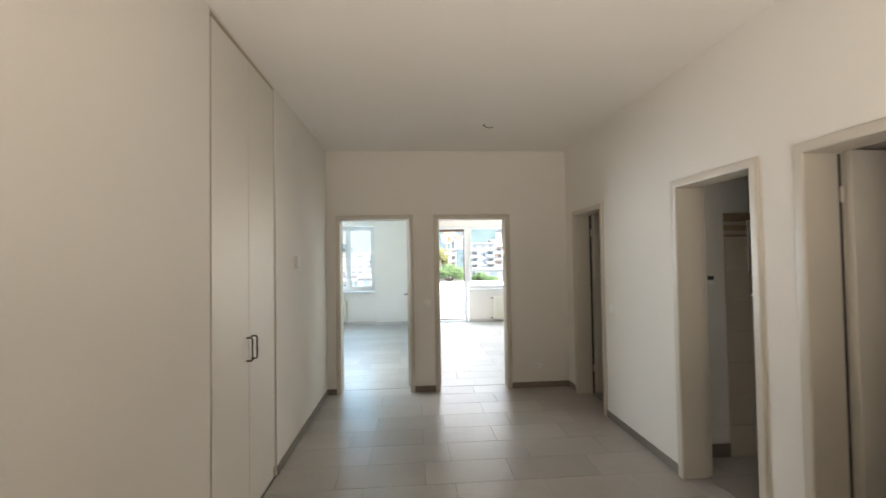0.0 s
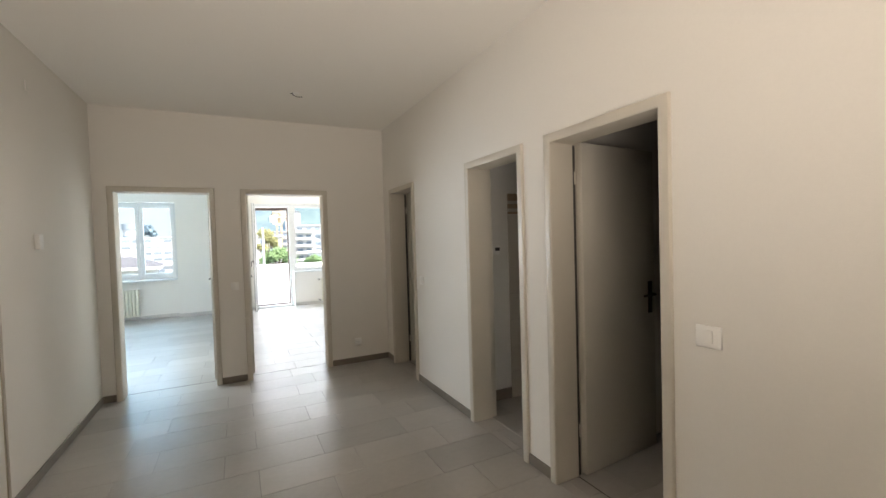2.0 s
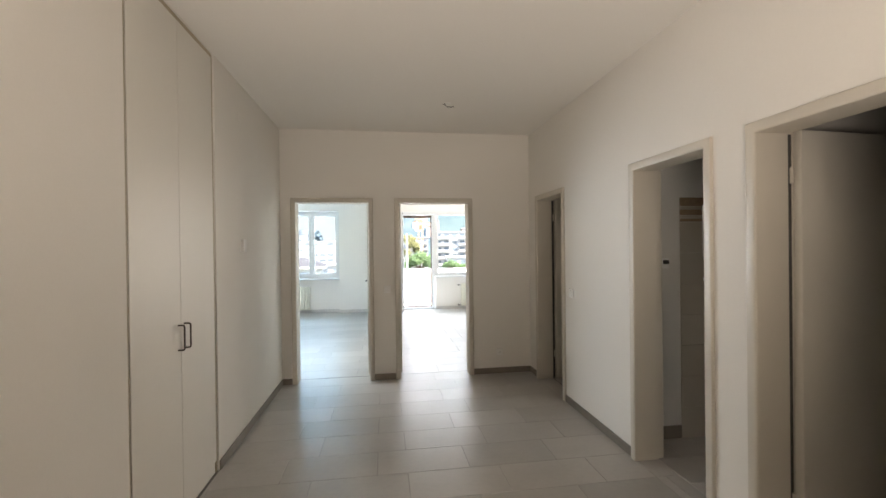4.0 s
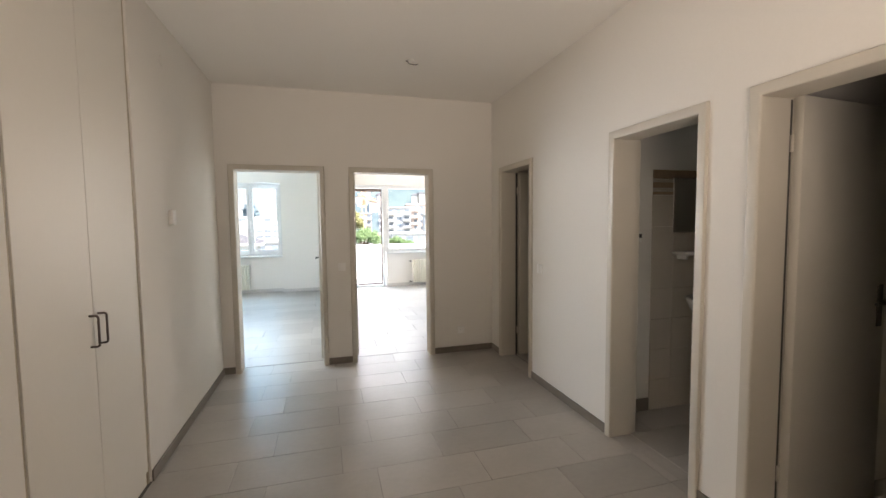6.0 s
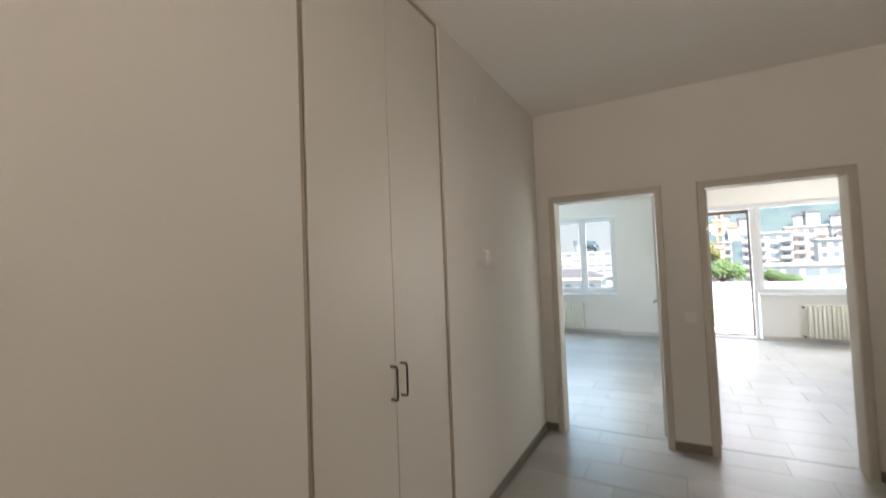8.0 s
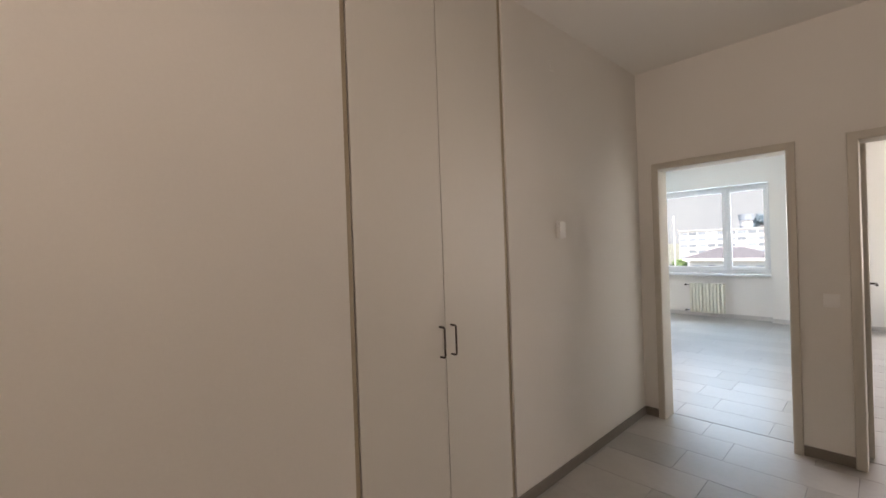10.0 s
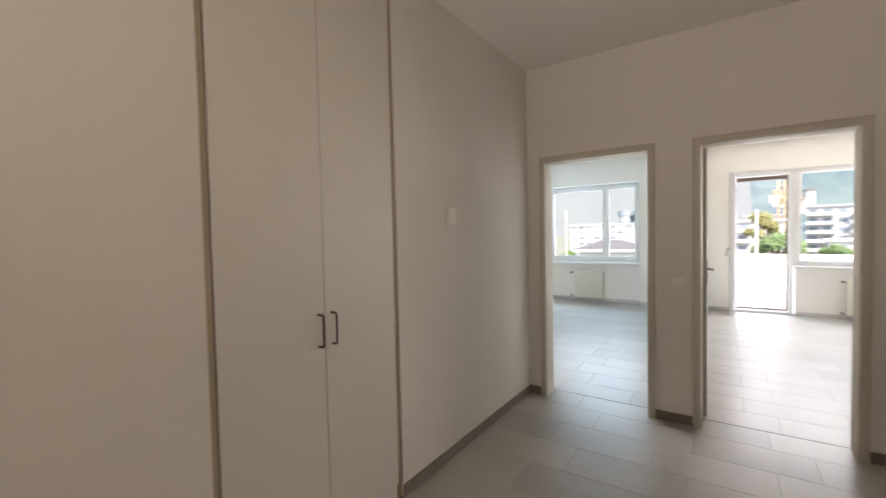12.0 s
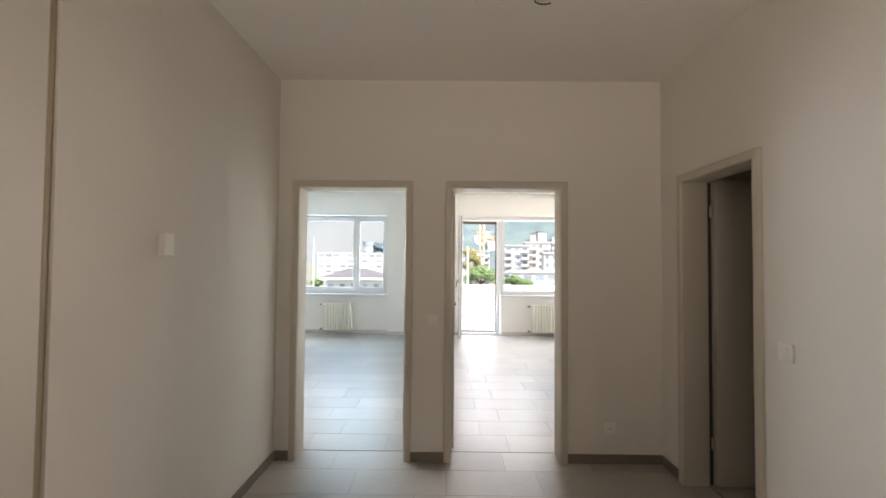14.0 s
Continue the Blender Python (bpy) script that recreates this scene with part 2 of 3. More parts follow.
CUP = (-2.750, -1.761)                       # the wardrobe's recess, along y
EAST, WEST, REAR = 4.35, -2.10, 5.20           # the rooms' outer walls
NICHE = (-1.70, 0.085)

wall("wall_north", "white painted wall with two open doorways at the hall's end", "x", WEST, EAST, 0.0, T, 0, H, [(a - 0.02, b + 0.02, 0, TOP + 0.02) for a, b in FAR_DOORS])
wall("wall_east", "white painted hall wall with three open doorways", "y", BACK, 0.0, W, W + T, 0, H, [(a - 0.02, b + 0.02, 0, TOP + 0.02) for a, b in SIDE_DOORS])
wall("wall_west", "white painted hall wall with a recess for the wardrobe", "y", BACK, 0.0, -0.16, 0.0, 0, H, [(CUP[0], CUP[1], 0, H - 0.004)])
# opening out of view, added to hold the hall's lamp
wall("wall_south", "white painted end wall of the hall, unseen, with an added lamp opening", "x", -0.16, W + T, BACK - 0.2, BACK, 0, H, [(0.25, 1.75, 0, 2.15)])
wall("wall_south_closing", "plain white wall, unseen, closing the lamp opening", "x", -0.1, 2.1, BACK - 0.3, BACK - 0.202, 0, H)
wall("wall_partition", "white painted partition wall between the two rooms", "y", T, REAR, 1.075, 1.175, 0, H)
# the openings in both outer side walls are added to hold lamps
wall("wall_room_west", "white painted outer wall, unseen, with an added opening for a lamp", "y", T, 5.5, WEST - 0.2, WEST, 0, H, [(0.95, 3.45, 0.85, 2.30)])
wall("wall_room_east", "white painted outer wall, unseen, with an added opening for a lamp", "y", T, 5.5, EAST, EAST + 0.2, 0, H, [(2.40, 4.90, 0.85, 2.30)])
wall("wall_rear_lining", "white painted window wall with a radiator niche", "x", WEST, 1.075, 5.12, 5.28, 0, H, [(NICHE[0], NICHE[1], 0, 2.36)])
wall("wall_rear_a", "white painted outer wall with a wide window", "x", WEST, 1.125, 5.28, 5.52, 0, H, [(NICHE[0], NICHE[1], 0.80, 2.36)])
wall("wall_rear_b", "white painted outer wall with balcony door and window", "x", 1.125, EAST, REAR, 5.48, 0, H, [(1.53, 2.36, 0, 2.355), (2.36, 4.05, 0.80, 2.355)])
# closets and rooms behind the side doors
wall("wall_store", "white painted wall of the side room", "x", W + T, 6.0, -0.20, 0.0, 0, H)
wall("wall_bath_side", "white painted side wall of the bathroom", "x", W + T, 6.0, -1.84, -1.70, 0, H)
wall("wall_bath_other", "white painted wall between bathroom and next room", "x", W + T, 6.0, -2.94, -2.86, 0, H)
# two walls out of view, darkened in colour to dim the side rooms
wall("wall_side_rooms_end", "unseen end wall of the side rooms, browned to keep them dim", "y", -6.3, 0.0, 6.0, 6.2, 0, H, mat=DIMMING_PAINT)
wall("wall_side_room_south", "unseen wall of the side room, browned to keep it dim", "x", W + T, 6.0, -6.5, -6.3, 0, H, mat=DIMMING_PAINT)
thing("ceiling", "white painted plaster ceiling", "ceiling", bm=box(bmesh.new(), WEST - 0.2, 6.2, -6.5, 5.5, H, H + 0.2), mat=CEIL, kind="structure")
floor = thing("floor", "dark grout bed under grey stone tiles", "floor", bm=box(bmesh.new(), WEST - 0.2, 6.2, -6.5, 5.5, -0.3, -0.0032), mat=GROUT, kind="structure")

# ---------------------------------------------------------------- skirting
SK, ST = 0.068, 0.011


def skirting(x0, x1, y0, y1, h=SK, mat=SKIRT):
    thing("baseboard", "stone tile skirting along the room's wall, paled for window glare" if mat == GLARE_SKIRT else "grey-brown stone tile skirting along the wall", "skirting", bm=box(bmesh.new(), x0, x1, y0, y1, 0.0, h, 0.002, 1), mat=mat, kind="structure")


CW = 0.053   # width of a door frame's face
for a, b in ((0.0, FAR_DOORS[0][0] - CW), (FAR_DOORS[0][1] + CW, FAR_DOORS[1][0] - CW), (FAR_DOORS[1][1] + CW, W)):
    skirting(a, b, -ST, -0.0005)
for a, b in ((SIDE_DOORS[0][1] + CW, -ST), (SIDE_DOORS[1][1] + CW, SIDE_DOORS[0][0] - CW), (SIDE_DOORS[2][1] + CW, SIDE_DOORS[1][0] - CW), (BACK, SIDE_DOORS[2][0] - CW)):
    skirting(W - ST, W - 0.0005, a, b)
skirting(0.0005, ST, CUP[1], -ST)
skirting(0.0005, ST, BACK, CUP[0])
skirting(WEST, NICHE[0], 5.12 - ST, 5.1195, mat=GLARE_SKIRT)
skirting(NICHE[1], 1.075, 5.12 - ST, 5.1195, mat=GLARE_SKIRT)
skirting(NICHE[0], NICHE[1], 5.28 - ST, 5.2795, mat=GLARE_SKIRT)
skirting(1.175, 1.53, REAR - ST, REAR - 0.0005, mat=GLARE_SKIRT)
skirting(2.36, EAST, REAR - ST, REAR - 0.0005, mat=GLARE_SKIRT)
skirting(1.1755, 1.175 + ST, T + 0.1, REAR - ST, mat=GLARE_SKIRT)
skirting(1.075 - ST, 1.0745, T + 0.1, 5.12 - ST, mat=GLARE_SKIRT)
skirting(W + T, 3.395, -1.84 - ST, -1.8405, 0.10)


# ---------------------------------------------------------------- doors
def door_frame_mesh(x0, x1):
    """Pressed-steel frame: rounded face towards the hall, deep lining and a rebate for the leaf on the other side."""
    prof = [(CW, 0.002), (CW, -0.014), (CW - 0.004, -0.019), (CW - 0.010, -0.020), (0.012, -0.020), (0.005, -0.018), (0.0015, -0.013), (0.0, -0.006),
            (0.0, 0.158), (0.002, 0.160), (0.016, 0.160), (0.016, T + 0.004), (0.018, T + 0.010), (CW, T + 0.010), (CW, T - 0.002), (0.019, T - 0.002), (0.019, 0.002)]
    bm = bmesh.new()
    rings = []
    for s in range(4):
        rings.append([bm.verts.new(((x0 - u) if s < 2 else (x1 + u), v, 0.0 if s in (0, 3) else TOP + u)) for u, v in prof])
    n = len(prof)
    for a, b in zip(rings, rings[1:]):
        for k in range(n):
            bm.faces.new((a[k], a[(k + 1) % n], b[(k + 1) % n], b[k]))
    bm.faces.new(rings[0])
    bm.faces.new(rings[3][::-1])
    return bm


def lever(bm_parent, x, side, name="door_handle"):
    """Long back plate, keyhole and a bent lever on one face of a leaf; side is the sign of the face's normal along local y."""
    y = 0.0 if side < 0 else 0.04
    plate = bmesh.new()
    box(plate, x - 0.021, x + 0.021, y + (0 if side > 0 else -0.007), y + (0.007 if side > 0 else 0), 0.93, 1.145, 0.003, 2)
    p = part(name, plate, DARK_STEEL, bm_parent, "dark metal lever handle on a long back plate", True)
    yo = y + side * 0.045
    bar = tube(bmesh.new(), [(x, y + side * 0.006, 1.06), (x, y + side * 0.036, 1.06), (x - 0.004, y + side * 0.043, 1.06), (x - 0.015, yo, 1.06), (x - 0.12, yo, 1.058)], 0.0085, 10)
    part("lever", bar, DARK_STEEL, p, "", True)
    key = tube(bmesh.new(), [(x, y + side * 0.006, 0.975), (x, y + side * 0.010, 0.975)], 0.006, 10)
    part("keyhole", key, CABLE, p)


def door(name, label, m, x0, x1, hinge, angle):
    """A doorway in local x, opening towards +y; hinge 'lo' or 'hi' or None for a frame alone."""
    d = thing(name, label, "door", m, door_frame_mesh(x0, x1), ENAMEL, kind="structure", smooth=True)
    part("threshold", box(bmesh.new(), x0, x1, T - 0.046, T - 0.040, -0.002, 0.0012), DARK_STEEL if hinge else SILL, d, "thin threshold strip between two floors")
    if hinge is None:
        return d
    w = x1 - x0 + 0.026
    leaf = boxed(0.004, w, 0.0, 0.04, 0.008, TOP + 0.012, 0.0025, 2)
    ob = part("door_leaf", leaf, LEAF, d, "flush off-white door leaf standing open", True)
    if hinge == "lo":
        ob.matrix_local = pose(x0 - 0.014, T - 0.004, 0, 0, 0, angle) @ pose(0, -0.04, 0)
    else:
        ob.matrix_local = pose(x1 + 0.014, T - 0.004, 0, 0, 0, -angle) @ Matrix.Diagonal((-1, 1, 1, 1)) @ pose(0, -0.04, 0)
    # dark strips added over the rebate as the shade of its gap
    for xa, xb in ((x0 - 0.0155, x0 - 0.012), (x1 + 0.012, x1 + 0.0155)):
        part("rubber_seal", boxed(xa, xb, 0.163, 0.190, 0.0, TOP, 0.001, 1), CABLE, d, "dark strip standing in for the shade in the rebate")
    lever(ob, w - 0.055, 1)
    lever(ob, w - 0.055, -1)
    for z in (0.24, 1.78):
        hx = x0 - 0.005 if hinge == "lo" else x1 + 0.005
        part("hinge", tube(bmesh.new(), [(hx, T - 0.017, z), (hx, T - 0.017, z + 0.075)], 0.008, 10), ENAMEL, d, "", True)
    return d


FARM = Matrix.Identity(4)
SIDEM = pose(W, 0, 0, 0, 0, -90)
door("door_1", "open doorway in an off-white steel frame to a bright room", FARM, *FAR_DOORS[0], "hi", 90)
door("door_2", "open doorway in an off-white steel frame to the balcony room", FARM, *FAR_DOORS[1], "lo", 92)
door("door_3", "off-white steel door frame with its leaf opened into darkness", SIDEM, -SIDE_DOORS[0][1], -SIDE_DOORS[0][0], "lo", 90)
door("door_4", "off-white steel door frame to the dark bathroom", SIDEM, -SIDE_DOORS[1][1], -SIDE_DOORS[1][0], None, 0)
door("door_5", "off-white steel door frame with its leaf opened inwards", SIDEM, -SIDE_DOORS[2][1], -SIDE_DOORS[2][0], "lo", 94)


# ---------------------------------------------------------------- wardrobe
def wardrobe():
    y0, y1 = CUP
    top = H - 0.004
    mid = -2.250
    w = thing("built_in_wardrobe", "white laminate built-in wardrobe flush in the wall, doors closed", "wardrobe")
    box_bm = bmesh.new()
    for a in ((-0.62, -0.60, y0 + 0.002, y1 - 0.002, 0.0, top - 0.001), (-0.60, -0.045, y0 + 0.002, y0 + 0.020, 0.0, top - 0.001), (-0.60, -0.045, y1 - 0.020, y1 - 0.002, 0.0, top - 0.001),
              (-0.60, -0.045, y0 + 0.021, y1 - 0.021, top - 0.022, top - 0.001), (-0.60, -0.045, y0 + 0.021, y1 - 0.021, 0.075, 0.095)):
        box(box_bm, *a)
    part("carcass", box_bm, GAP_SHADE, w, "wardrobe carcass, coloured near black as shade in the door gaps")
    part("plinth", boxed(-0.080, -0.016, y0 + 0.030, y1 - 0.030, 0.0, 0.078, 0.0015, 1), LAMINATE, w)
    part("top_strip", boxed(-0.040, -0.008, y0 + 0.027, y1 - 0.027, top - 0.026, top - 0.002, 0.0015, 1), TRIM, w, "slim beige cover strip under the ceiling")
    part("side_strip", boxed(-0.040, -0.010, y0 + 0.003, y0 + 0.026, 0.0, top - 0.002, 0.003, 2), TRIM, w, "narrow beige frame strip beside the door", True)
    part("side_strip", boxed(-0.040, -0.010, y1 - 0.026, y1 - 0.003, 0.0, top - 0.002, 0.003, 2), TRIM, w, "narrow beige frame strip beside the door", True)
    for a, b, hy in ((y0 + 0.031, mid - 0.0018, mid - 0.036), (mid + 0.0018, y1 - 0.030, mid + 0.036)):
        d = part("wardrobe_door", boxed(-0.027, -0.006, a, b, 0.083, top - 0.030, 0.0015, 2), LAMINATE, w, "tall plain white door")
        z0, z1, x = 0.946, 1.084, -0.006
        pts = [(x - 0.002, hy, z1), (x + 0.024, hy, z1)] + [(x + 0.024 + 0.010 * math.sin(t), hy, z1 - 0.010 + 0.010 * math.cos(t)) for t in (0.5, 1.0, 1.57)]
        pts += [(x + 0.024 + 0.010 * math.cos(t), hy, z0 + 0.010 - 0.010 * math.sin(t)) for t in (0.0, 0.6, 1.1)] + [(x + 0.024, hy, z0), (x - 0.002, hy, z0)]
        part("handle", tube(bmesh.new(), pts, 0.0048, 10), STEEL, d, "bent bar handle of dark metal", True)


wardrobe()


# ---------------------------------------------------------------- small fittings on the walls
def plate_switch(name, label, m, w=0.084, h=0.084, rocker=True, socket=False):
    """Fitting in local x (width), z (height), standing out towards -y."""
    t = thing(name, label, "socket" if socket else "switch", m)
    part("cover_plate", boxed(-w / 2, w / 2, -0.009, 0.0, -h / 2, h / 2, 0.003, 2), PLASTIC, t, "", True)
    if rocker:
        part("rocker", boxed(-0.018, 0.018, -0.014, -0.0085, -0.026, 0.026, 0.002, 2), PLASTIC, t, "", True)
    if socket:
        bm = tube(bmesh.new(), [(0, -0.0085, 0), (0, -0.0125, 0)], 0.021, 16)
        s = part("socket_insert", bm, PLASTIC, t)
        for dx in (-0.0095, 0.0095, 0.0):
            part("pin_hole", tube(bmesh.new(), [(dx, -0.0120, -0.004 if dx == 0 else 0.002), (dx, -0.0132, -0.004 if dx == 0 else 0.002)], 0.0028, 8), CABLE, s)
    return t


plate_switch("light_switch", "white plastic light switch plate beside a doorway", SIDEM @ pose(3.947, 0, 1.061), 0.10, 0.088)
plate_switch("light_switch", "white plastic light switch near the hall's end", SIDEM @ pose(1.118, 0, 1.056), 0.084, 0.084)
plate_switch("light_switch", "white plastic light switch between two doorways", pose(1.160, 0, 1.028), 0.078, 0.084)
plate_switch("wall_socket", "white plastic wall socket low above the skirting", pose(2.466, 0, 0.255), 0.082, 0.082, False, True)

thermo = thing("room_thermostat", "small white plastic thermostat box on the wall", "thermostat", pose(0, -1.245, 1.533))
part("housing", boxed(0.0, 0.026, -0.033, 0.033, -0.050, 0.050, 0.004, 2), PLASTIC, thermo, "", True)
part("base", boxed(0.0, 0.004, -0.036, 0.036, -0.053, 0.053, 0.001, 1), PLASTIC, thermo)
blank = thing("blank_plate", "small painted-over cover plate high on the wall", "cover plate", pose(0, -1.275, 2.555), boxed(0.0, 0.006, -0.022, 0.022, -0.032, 0.032, 0.002, 1), PAINT)

outlet = thing("ceiling_lamp_outlet", "bare lamp wires hanging from a ceiling outlet", "lamp outlet", pose(1.725, -0.985, H))
part("rose", tube(bmesh.new(), [(0, 0, 0), (0, 0, -0.004)], 0.03, 16), PLASTIC, outlet)
part("wire", tube(bmesh.new(), [(-0.03, 0, -0.003), (-0.022, 0.004, -0.020), (0.0, 0.006, -0.030), (0.030, 0.004, -0.032), (0.058, 0.0, -0.028)], 0.0035, 8), CABLE, outlet, "dark insulated lamp wire", True)
part("wire", tube(bmesh.new(), [(-0.03, 0, -0.003), (-0.038, -0.01, -0.014), (-0.046, -0.012, -0.012)], 0.003, 8), CABLE, outlet, "", True)
part("wire", tube(bmesh.new(), [(0.0, 0.0, -0.003), (0.03, -0.008, -0.018), (0.045, -0.010, -0.016)], 0.0025, 8), PLASTIC, outlet, "", True)


# ---------------------------------------------------------------- windows
def frame_ring(x0, x1, z0, z1, wl, wr, wb, wt, y0, y1, bevel=0.004):
    """Four mitre-free profile bars round an opening."""
    bm = bmesh.new()
    box(bm, x0, x0 + wl, y0, y1, z0, z1, bevel, 1)
    box(bm, x1 - wr, x1, y0, y1, z0, z1, bevel, 1)
    box(bm, x0 + wl, x1 - wr, y0 + 0.001, y1 - 0.001, z0, z0 + wb, bevel, 1)
    box(bm, x0 + wl, x1 - wr, y0 + 0.001, y1 - 0.001, z1 - wt, z1, bevel, 1)
    return bm


def sash(parent, x0, x1, z0, z1, y, wl, wr, wb, wt, name="sash"):
    s = part(name, frame_ring(x0, x1, z0, z1, wl, wr, wb, wt, y, y + 0.05), PVC, parent)
    g = part("pane", boxed(x0 + wl - 0.005, x1 - wr + 0.005, y + 0.020, y + 0.026, z0 + wb - 0.005, z1 - wt + 0.005), GLASS, s, "clear window glass")
    g.visible_shadow = False
    return s


def window_handle(parent, x, y, z, mat=PLASTIC):
    h = part("window_handle", boxed(x - 0.013, x + 0.013, y - 0.010, y, z - 0.035, z + 0.035, 0.003, 2), mat, parent, "", True)
    part("grip", tube(bmesh.new(), [(x, y - 0.008, z), (x, y - 0.035, z), (x, y - 0.040, z - 0.012), (x, y - 0.040, z - 0.11)], 0.008, 8), mat, h, "", True)


w1 = thing("window_1", "white two-sash window above a radiator niche", "window", kind="structure")
x0, x1 = NICHE
part("window_frame", frame_ring(x0, x1, 0.805, 2.36, 0.05, 0.05, 0.06, 0.06, 5.285, 5.36), PVC, w1)
sash(w1, x0 + 0.035, -0.555, 0.855, 2.315, 5.265, 0.060, 0.062, 0.07, 0.06)
sash(w1, -0.550, x1 - 0.040, 0.855, 2.315, 5.265, 0.062, 0.060, 0.07, 0.06)
window_handle(w1, -0.545, 5.265, 1.52)
part("window_sill", boxed(x0 + 0.003, x1 - 0.003, 5.10, 5.30, 0.765, 0.800, 0.006, 2), PVC, w1, "white window board")
part("outer_sill", boxed(x0 + 0.003, x1 - 0.003, 5.37, 5.60, 0.765, 0.795, 0.004, 1), SILL, w1)

w2 = thing("window_2", "white fixed window beside the balcony door", "window", kind="structure")
part("window_frame", frame_ring(2.335, 4.05, 0.805, 2.355, 0.05, 0.05, 0.05, 0.05, 5.215, 5.29), PVC, w2)
sash(w2, 2.372, 4.01, 0.845, 2.318, 5.195, 0.055, 0.055, 0.045, 0.045)
part("window_sill", boxed(2.33, 4.10, 5.10, 5.214, 0.770, 0.802, 0.006, 2), PVC, w2, "white window board")
part("outer_sill", boxed(2.365, 4.045, 5.30, 5.54, 0.765, 0.795, 0.004, 1), SILL, w2)

bd = thing("door_6", "white glazed balcony door standing open into the room", "balcony door", kind="structure")
part("door_frame", frame_ring(1.535, 2.334, 0.0, 2.354, 0.055, 0.055, 0.045, 0.075, 5.215, 5.29), PVC, bd)
part("shutter_rail", boxed(1.592, 2.278, 5.292, 5.325, 2.215, 2.276, 0.004, 1), BROWN, bd, "brown end rail of the roller shutter")
part("shutter_guide", boxed(2.250, 2.278, 5.292, 5.325, 0.046, 2.214, 0.003, 1), BROWN, bd, "brown shutter guide")
part("sill_rail", boxed(1.592, 2.249, 5.292, 5.325, 0.046, 0.080, 0.003, 1), BROWN, bd, "brown rail over the threshold")
open_sash = sash(bd, 0.0, 0.72, 0.05, 2.31, -0.05, 0.085, 0.085, 0.10, 0.085, "door_sash")
open_sash.matrix_local = pose(1.565, 5.213, 0, 0, 0, -92)
window_handle(open_sash, 0.68, -0.05, 1.10, DARK_STEEL)
for ya in (-0.0525, -0.004):
    part("gasket", boxed(0.7195, 0.7235, ya, ya + 0.0065, 0.06, 2.30), CABLE, open_sash, "dark rubber gasket")


# ---------------------------------------------------------------- radiators
def radiator(m, n, group=""):
    """Column radiator: n sections of two columns joined by hubs, with valves, hung on wall brackets."""
    r = thing("radiator", "cream enamelled column radiator below a window", "radiator", m, group="radiators under the windows")
    pitch, h0, h1 = 0.056, 0.075, 0.615
    sec = bmesh.new()
    for y in (-0.035, 0.035):
        box(sec, -0.021, 0.021, y - 0.020, y + 0.020, h0, h1, 0.010, 2)
    for z in (h0 + 0.03, h1 - 0.03):
        box(sec, -0.0278, 0.0278, -0.028, 0.028, z - 0.024, z + 0.024, 0.008, 1)
    me = mesh_of("section", sec, RAD, True)
    for k in range(n):
        s = new("section", me)
        s.parent = r
        s.matrix_local = pose((k - (n - 1) / 2) * pitch, 0, 0)
    e = n * pitch / 2
    for z, name in ((h1 - 0.03, "supply_valve"), (h0 + 0.03, "return_valve")):
        v = part(name, tube(bmesh.new(), [(-e, 0, z), (-e - 0.07, 0, z), (-e - 0.08, 0.02, z), (-e - 0.08, 0.09, z)], 0.010, 8), CHROME, r, "", True)
        part("valve_head", tube(bmesh.new(), [(-e - 0.06, 0, z), (-e - 0.06, -0.05, z)], 0.017, 10), DARK_STEEL, v, "dark valve head", True)
    for x in (-e + pitch * 1.5, e - pitch * 1.5):
        part("bracket", boxed(x - 0.008, x + 0.008, 0.03, 0.10, h1 - 0.07, h1 - 0.05), PLASTIC, r)


radiator(pose(-0.875, 5.180, 0), 10)
radiator(pose(3.235, 5.100, 0), 10)

# ---------------------------------------------------------------- bathroom
BY = -1.84
bath = thing("tiled_bathroom_wall", "glossy cream wall tiles with a patterned band", "wall tiles", kind="structure")
cols, rowh = 0.20, 0.2388
tile_me = {}
for i in range(11):
    for j in range(7):
        xa, za = 3.397 + i * cols, 0.0 + j * rowh
        zb = za + rowh
        key = round(zb - za, 3)
        if key not in tile_me:
            tile_me[key] = mesh_of("tile", box(bmesh.new(), 0, cols - 0.002, -0.010, -0.0005, 0, zb - za - 0.002, 0.001, 1), BATH_TILE)
        t = new("tile", tile_me[key])
        t.parent = bath
        t.location = (xa, BY, za)
for k, (za, zb) in enumerate(((1.674, 1.700), (1.703, 1.722), (1.725, 1.770), (1.773, 1.792), (1.795, 1.862))):
    part("border_strip", boxed(3.397, 5.62, BY - 0.011, BY - 0.0005, za, zb, 0.002, 1), BAND if k in (0, 2, 4) else BATH_TILE, bath, "brown patterned border tiles" if k in (0, 2, 4) else "")
mirror = thing("wall_mirror", "frameless mirror above the washbasin", "mirror", pose(3.580, BY, 0))
part("mirror_plate", boxed(0, 0.60, -0.018, -0.012, 1.385, 1.805, 0.001, 1), MIRROR, mirror)
shelf = thing("bathroom_shelf", "white ceramic shelf below the mirror", "shelf", pose(3.580, BY, 0))
part("board", boxed(0, 0.60, -0.14, -0.011, 1.215, 1.240, 0.008, 2), CERAMIC, shelf, "", True)
for x in (0.06, 0.54):
    part("bracket", boxed(x - 0.012, x + 0.012, -0.10, -0.011, 1.180, 1.214, 0.003, 1), CERAMIC, shelf)


